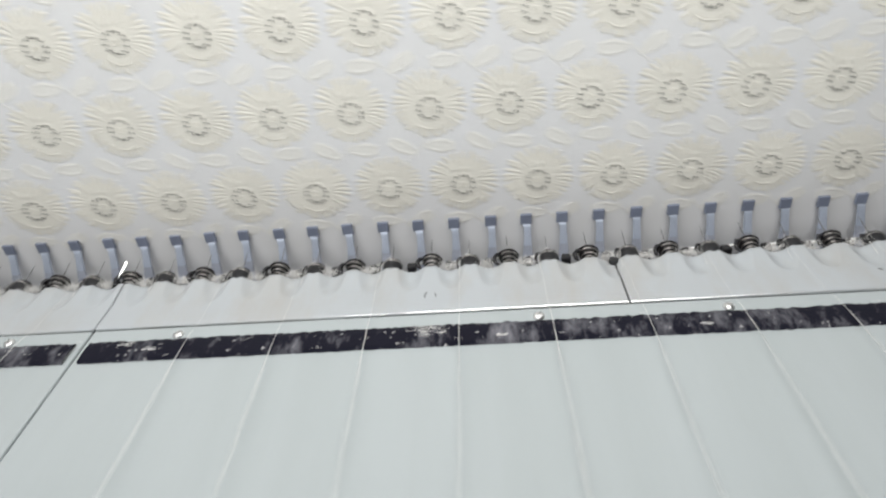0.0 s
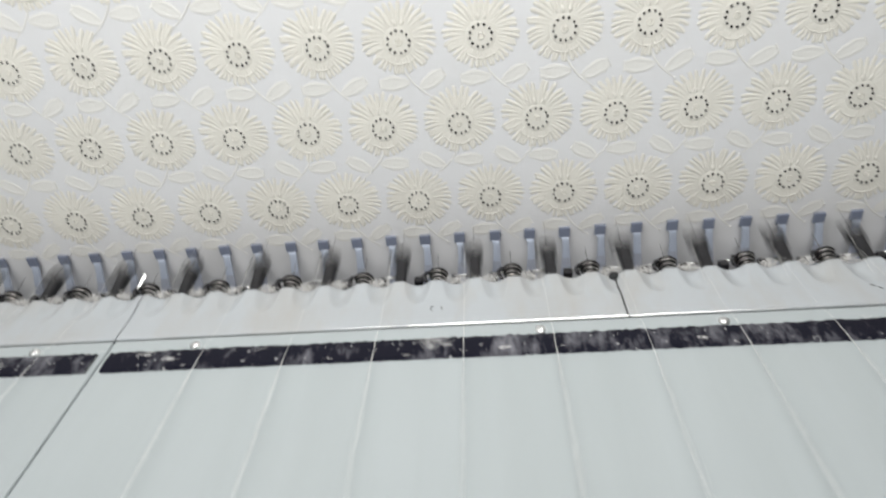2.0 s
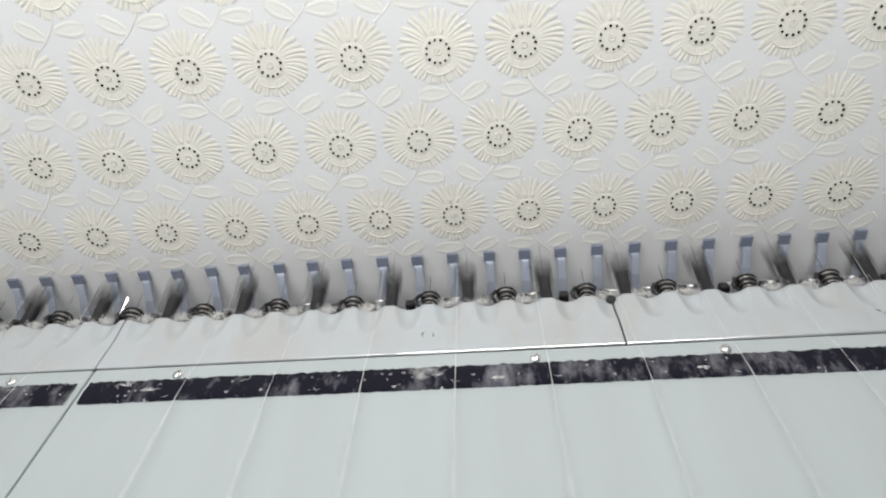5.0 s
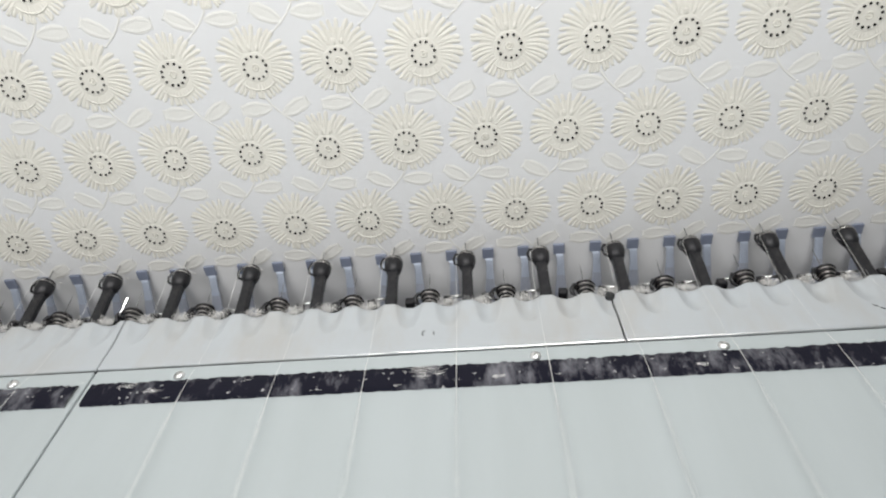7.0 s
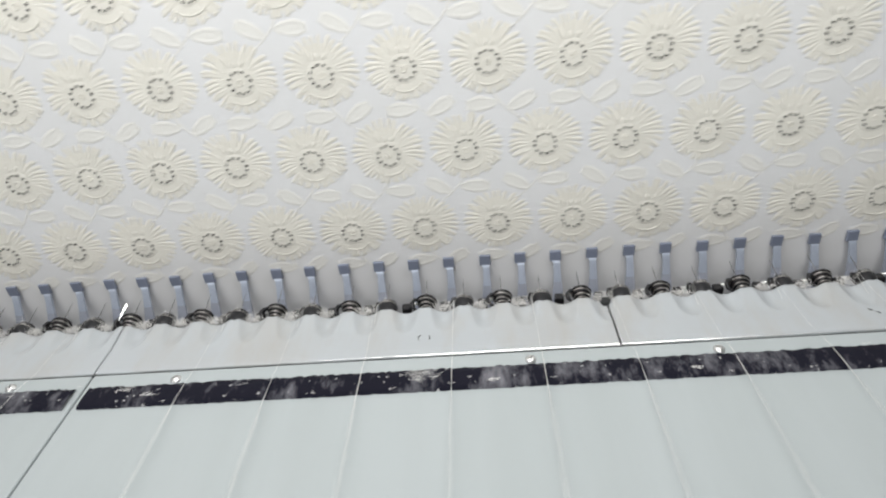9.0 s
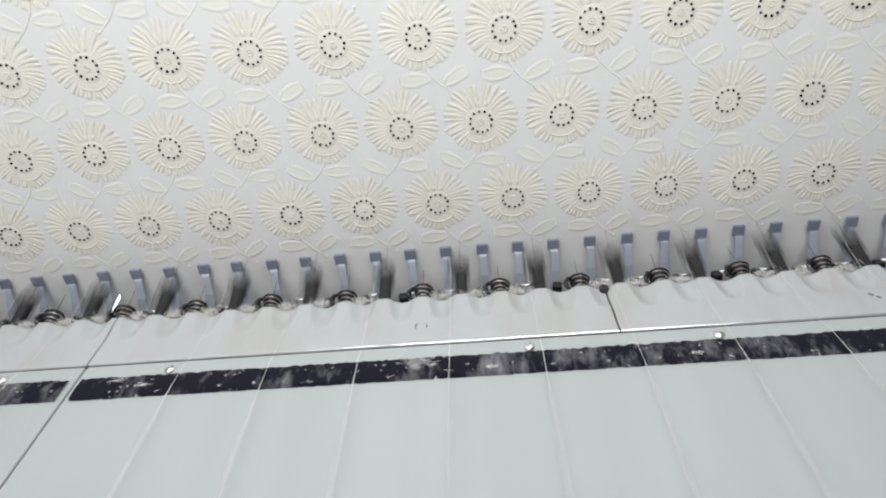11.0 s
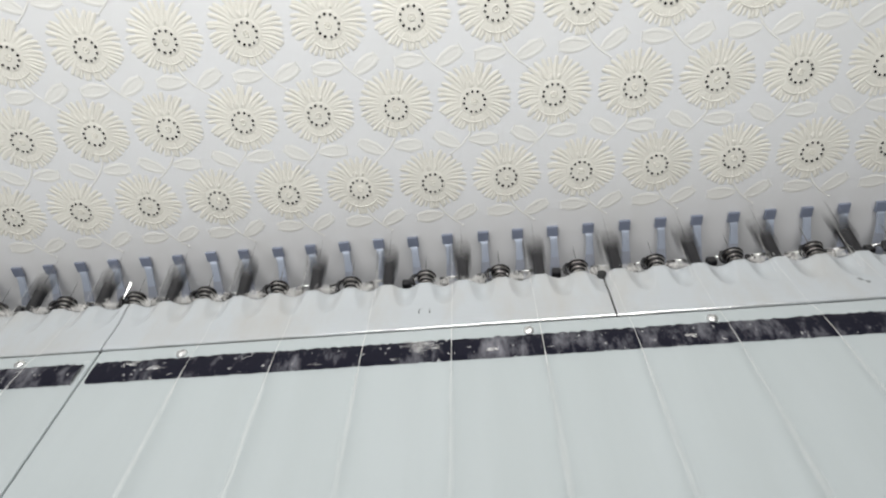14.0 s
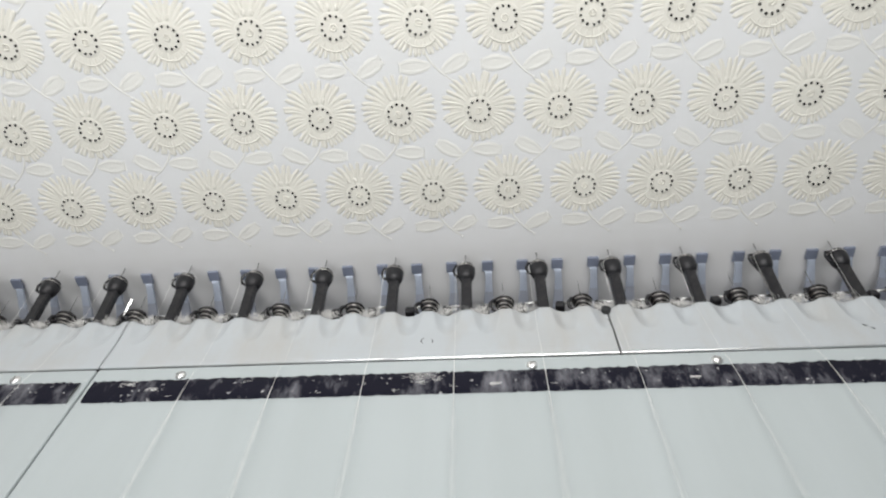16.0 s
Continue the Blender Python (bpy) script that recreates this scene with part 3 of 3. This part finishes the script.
def eyelet_mesh():
    bm = bmesh.new()
    disc = [[bm.verts.new((r * math.cos(a), -h, r * math.sin(a))) for a in (2 * math.pi * k / 32 for k in range(32))] for r, h in ((0.0100, 0.0), (0.0094, 0.00036), (0.0086, 0.0004), (0.0055, 0.0004), (0.0012, 0.0004))]
    for a, b in zip(disc, disc[1:]):
        for k in range(32):
            bm.faces.new((a[k], a[(k + 1) % 32], b[(k + 1) % 32], b[k]))
    bm.faces.new(disc[-1])
    for i in range(30):
        a = 2 * math.pi * i / 30
        lens(bm, [(r * math.cos(a), r * math.sin(a)) for r in (0.0026, 0.0042, 0.0060)], [0.0002, 0.0004, 0.0005], 0.0002, 0.0002)
    torus(bm, (0, -0.0006, 0), (0, 1, 0), 0.0020, 0.00036, 16, 5)
    torus(bm, (0, -0.0006, 0), (0, 1, 0), 0.0004, 0.0004, 8, 5)
    arc = [(0.0142 * math.sin(b), -0.0150 * math.cos(b)) for b in (-0.95 + 1.9 * k / 12 for k in range(13))]
    lens(bm, arc, [0.0003] + [0.00056] * 11 + [0.0003], 0.0004, 0.0004)
    for x0, z0, x1, z1, w in ((-0.0012, 0.0098, -0.0022, 0.0148, 0.0016), (-0.0052, 0.0100, -0.0088, 0.0182, 0.0012), (0.0030, 0.0102, 0.0040, 0.0142, 0.0013)):
        lens(bm, [(x0 + (x1 - x0) * k / 5, z0 + (z1 - z0) * k / 5) for k in range(6)], [w * 0.4, w * 0.8, w, w, w * 0.8, w * 0.35], 0.0004, 0.0003)
    return mesh_of("eyelet_ring", bm, M_THREAD)


def holes_mesh(seed):
    rnd = random.Random(seed)
    bm = bmesh.new()
    for i in range(12):
        a = 2 * math.pi * (i + rnd.uniform(-0.08, 0.08)) / 12 + 0.13
        r = 0.0073
        m = Matrix.Translation((r * math.cos(a), -0.00055, r * math.sin(a))) @ Matrix.Rotation(math.pi / 2, 4, "X")
        bmesh.ops.create_cone(bm, cap_ends=True, segments=9, radius1=0.00098 * rnd.uniform(0.6, 1.2), radius2=0.0008, depth=0.0008, matrix=m)
    return mesh_of("eyelet", bm, M_HOLE)


def leaf_mesh(length, seed):
    """A leaf outline of satin stitch with a sunken middle and vein."""
    rnd = random.Random(seed)
    bm = bmesh.new()
    for side in (-1, 1):
        path = [(length * k / 9, side * 0.0037 * math.sin(math.pi * (0.02 + 0.96 * k / 9) ** 1.3) ** 0.55 * (1 + rnd.uniform(-0.06, 0.06))) for k in range(10)]
        lens(bm, path, [(0.0007, 0.0012, 0.0014, 0.0014, 0.0015, 0.0016, 0.0016, 0.0016, 0.0014, 0.0010)[k] * rnd.uniform(0.9, 1.1) for k in range(10)], 0.00022)
    lens(bm, [(length * (0.04 + 0.93 * k / 7), 0.0002 * rnd.uniform(-1, 1)) for k in range(8)], [0.0010, 0.0022, 0.0028, 0.0031, 0.0032, 0.0032, 0.0028, 0.0016], 0.0001)
    for k in range(6):
        lens(bm, [(length * (0.97 + 0.02 * j), (k - 2.5) * 0.0011 * (1 + 0.1 * j) + rnd.uniform(-1, 1) * 0.0002) for j in range(4)], [0.0004, 0.0005, 0.0004, 0.0002], 0.0003)
    return mesh_of("leaf", bm, M_LEAF)


def stem_mesh(side):
    bm = bmesh.new()
    lens(bm, [(side * x, z) for x, z in [(0.0012, -0.0152), (0.0024, -0.0195), (0.0045, -0.0240), (0.0080, -0.0287), (0.0122, -0.0330), (0.0160, -0.0362), (0.0187, -0.0382)]], [0.0008, 0.0008, 0.0007, 0.0006, 0.0006, 0.0005, 0.0003], 0.0002)
    torus(bm, (side * 0.0187, -0.0003, -0.0382), (0, 1, 0), 0.0004, 0.0004, 10, 6)
    return mesh_of("stem", bm, M_LEAF)


PETALS = [petals_mesh(s) for s in range(5)]
RINGS = eyelet_mesh()
HOLES = [holes_mesh(s) for s in range(3)]
LEAVES = [leaf_mesh(0.0205, 2), leaf_mesh(0.0200, 3)]
STEMS = [stem_mesh(1), stem_mesh(-1)]


def cloth():
    ob = new("embroidered_cloth")
    bm = bmesh.new()
    nx, nz = 150, 60
    x0, x1, z0, z1 = -0.75, 0.60, -0.12, 0.52
    front = [[bm.verts.new((x0 + (x1 - x0) * i / nx, 0.00015 * noise.noise((i * 0.16, k * 0.16, 0)), z0 + (z1 - z0) * k / nz)) for k in range(nz + 1)] for i in range(nx + 1)]
    back = [[bm.verts.new((v.co.x, v.co.y + 0.0007, v.co.z)) for v in row] for row in front]
    for i in range(nx):
        for k in range(nz):
            bm.faces.new((front[i][k], front[i + 1][k], front[i + 1][k + 1], front[i][k + 1]))
            bm.faces.new((back[i][k], back[i][k + 1], back[i + 1][k + 1], back[i + 1][k]))
        for k in (0, nz):
            bm.faces.new((front[i][k], back[i][k], back[i + 1][k], front[i + 1][k]))
    part("sheet", bm, M_CLOTH, ob, "white cotton sheet", smooth=True)
    rnd = random.Random(5)
    for row in range(5):
        shift = -0.0187 if row % 2 else 0.0
        for col in range(-2, 15):
            x = FIRST_X + FLOWER_PITCH * col + shift - 0.0005 * row
            flower = part("flower", PETALS[rnd.randrange(5)], M_THREAD, ob)
            flower.location = (x, -0.0001, FIRST_Z + ROW_PITCH * row)
            flower.rotation_euler = (0, rnd.uniform(-0.03, 0.03), 0)
            part("eyelet_ring", RINGS, M_THREAD, flower)
            part("eyelet", HOLES[rnd.randrange(3)], M_HOLE, flower, "ring of small dark eyelets")
            part("stem", STEMS[row % 2], M_LEAF, flower)
            for which, (lx, lz, turn) in enumerate(((0.0052, -0.0275, 180), (0.0118, -0.0325, -31))):
                leaf = part("leaf", LEAVES[which], M_LEAF, flower)
                leaf.location = (-lx if row % 2 else lx, 0, lz)
                leaf.rotation_euler = (0, radians(180 - turn if row % 2 else turn) + rnd.uniform(-0.06, 0.06), 0)
    return tagged(ob, "white cotton cloth embroidered with rows of cream sunflowers", "embroidered cloth")


CLOTH = cloth()


# ---- lint on the felt ----
def lint(x, y, size, seed, strands=22, thick=0.00007):
    rnd = random.Random(seed)
    bm = bmesh.new()
    for _ in range(strands):
        p = Vector((rnd.uniform(-1, 1) * size * 0.5, rnd.uniform(-1, 1) * size * 0.16, 0))
        pts = []
        for _ in range(6):
            pts.append(tuple(p))
            p = p + Vector((rnd.uniform(-0.2, 1) * size * 0.16, rnd.uniform(-1, 1) * size * 0.07, rnd.uniform(-0.2, 0.3) * size * 0.02))
        tube(bm, pts, thick, 3)
    ob = part("lint", bm, M_LINT)
    ob.location = (x, y, TOP + 0.0018)
    return tagged(ob, "white fluff of lint caught on the felt", "lint", "lint tufts")


for n, (x, y, size) in enumerate(((-0.048, -0.1235, 0.016), (-0.041, -0.127, 0.014), (-0.23, -0.124, 0.010), (-0.213, -0.129, 0.008), (0.0, -0.132, 0.006), (0.118, -0.131, 0.006), (-0.33, -0.128, 0.010))):
    lint(x, y, size, n)
rnd = random.Random(21)
for n in range(14):
    lint(-0.40 + 0.048 * n + rnd.uniform(-1, 1) * 0.009, rnd.choice((STRIP_BACK + 0.0004, STRIP_BACK - 0.0050, STRIP_FRONT + 0.0045, STRIP_FRONT + 0.0020)), rnd.uniform(0.003, 0.006), 100 + n, 6, 0.00006)


def trough_fluff(x, seed):
    rnd = random.Random(seed)
    bm = bmesh.new()
    for _ in range(200):
        p = Vector((rnd.gauss(0, 0.0040), rnd.gauss(0.001, 0.0018), rnd.gauss(0.0006, 0.0015)))
        pts = [tuple(p)]
        for _ in range(4):
            p = p + Vector((rnd.gauss(0, 0.0009), rnd.gauss(0, 0.0007), rnd.gauss(0, 0.0006)))
            pts.append(tuple(p))
        tube(bm, pts, 0.00007, 3)
    ob = part("lint", bm, M_LINT)
    ob.location = (x, -0.0565, TOP - 0.0012)
    return tagged(ob, "pale fluff of lint on the scalloped cover edge", "lint", "lint tufts")


for n, k in enumerate((-13, -12, -11, -10, -9, -8, -7, -6, -5, -4, -3, -1, 0, 1, 3, 4, 5, 7, 8, 9)):
    trough_fluff(BAR_X + NEEDLE_PITCH * k + 0.009 + 0.002 * (n % 3), 40 + n)


def thread_finger(x, y, z):
    """A narrow polished blade, hollow across, facing up and to the front."""
    ob = new("thread_finger")
    bm = bmesh.new()
    rows = []
    for s, w in ((0, 0.0006), (0.25, 0.0008), (0.55, 0.0013), (0.85, 0.0016), (0.97, 0.0012), (1.0, 0.0005)):
        rows.append([bm.verts.new((w * c, 0.0145 * s, 0.0002 * (c * c - 1) - d)) for c, d in ((-1, 0), (0, 0), (1, 0), (1, 0.0005), (-1, 0.0005))])
    for a, b in zip(rows, rows[1:]):
        for k in range(5):
            bm.faces.new((a[k], a[(k + 1) % 5], b[(k + 1) % 5], b[k]))
    bm.faces.new(rows[0])
    bm.faces.new(rows[-1][::-1])
    part("blade", bm, M_STEEL, ob, smooth=True)
    part("pin", tube(bmesh.new(), [(0, 0.0006, -0.0003), (0, -0.001, -0.004), (0, -0.002, -0.012)], 0.0006, 8), M_DARK, ob, smooth=True)
    normal = Vector((0.637, -0.956, 1.447)).normalized()
    along = Vector((0.42, 0.35, 0.9))
    along = (along - normal * along.dot(normal)).normalized()
    side = along.cross(normal)
    ob.matrix_world = Matrix.Translation((x, y, z)) @ Matrix((side, along, normal)).transposed().to_4x4()
    return tagged(ob, "small polished steel blade beside an idle needle holder", "thread blade")


thread_finger(-0.2660, -0.0525, 0.0150)


# ---- what moves: the needle holders every 0.6 s, the cloth between the stitches ----
BEAT, FIRST_STITCH = 0.6, 0.35
# where the cloth rests at each stitch, in millimetres, from the one before the start on
RESTS = [(8.2, -1.5), (18.2, -6.1), (22.3, -6.0), (26.6, -5.0), (29.8, -1.6), (27.7, 4.0), (15.8, 0.7), (13.2, 0.8), (10.5, 1.0), (7.9, 1.1), (5.3, 1.3),
         (2.5, 2.5), (-0.1, -0.4), (-2.2, -2.1), (-4.7, -3.4), (-7.8, -3.2), (-12.8, -4.7), (-7.8, -1.3), (-2.8, 2.0), (2.3, 5.3), (1.5, 7.9), (3.1, 7.5),
         (1.3, 9.4), (-0.7, 11.0), (-2.2, 13.2), (-10.6, 22.8), (-15.7, 25.4), (-5.6, 28.9)]
# where it is seen half way to the next one
PASSES = {0.0: (13.2, -3.8), 3.0: (19.9, 2.8), 6.0: (5.3, 1.3), 9.0: (-11.0, -4.4), 12.0: (4.1, 5.8), 15.0: (-12.9, 24.5)}


def motions():
    strokes = ((-7.5, 0.0), (-6.5, 0.05), (-5.5, 0.24), (-4.5, 0.62), (-3.5, 0.93), (-2.5, 0.985), (-1.5, 1.0), (1.5, 1.0), (2.5, 0.985), (3.5, 0.92), (4.5, 0.60), (5.5, 0.22), (6.5, 0.05), (7.5, 0.0))
    beat = []
    for k in range(-1, 28):
        for step, s in strokes:
            t = FIRST_STITCH + BEAT * k + step / FPS
            if 0.01 <= t <= 15.99:
                beat.append((t, s))
    beat = [(0.0, 0.0), *beat, (16.0, 1.0)]
    for ob, x in zip(HOLDERS, WORKING):
        walk(ob, [(t, holder_pose(x, s - 0.08 * (1 - s))) for t, s in beat])
    keys = dict(PASSES)
    for k, rest in enumerate(RESTS):
        p = FIRST_STITCH + BEAT * (k - 1)
        for t in (p - 0.26, p + 0.19):
            if 0.05 < t < 15.95:
                keys[t] = rest
    keys[16.0] = RESTS[-1]
    walk(CLOTH, [(t, pose(keys[t][0] / 1000, 0, keys[t][1] / 1000)) for t in sorted(keys)])


motions()
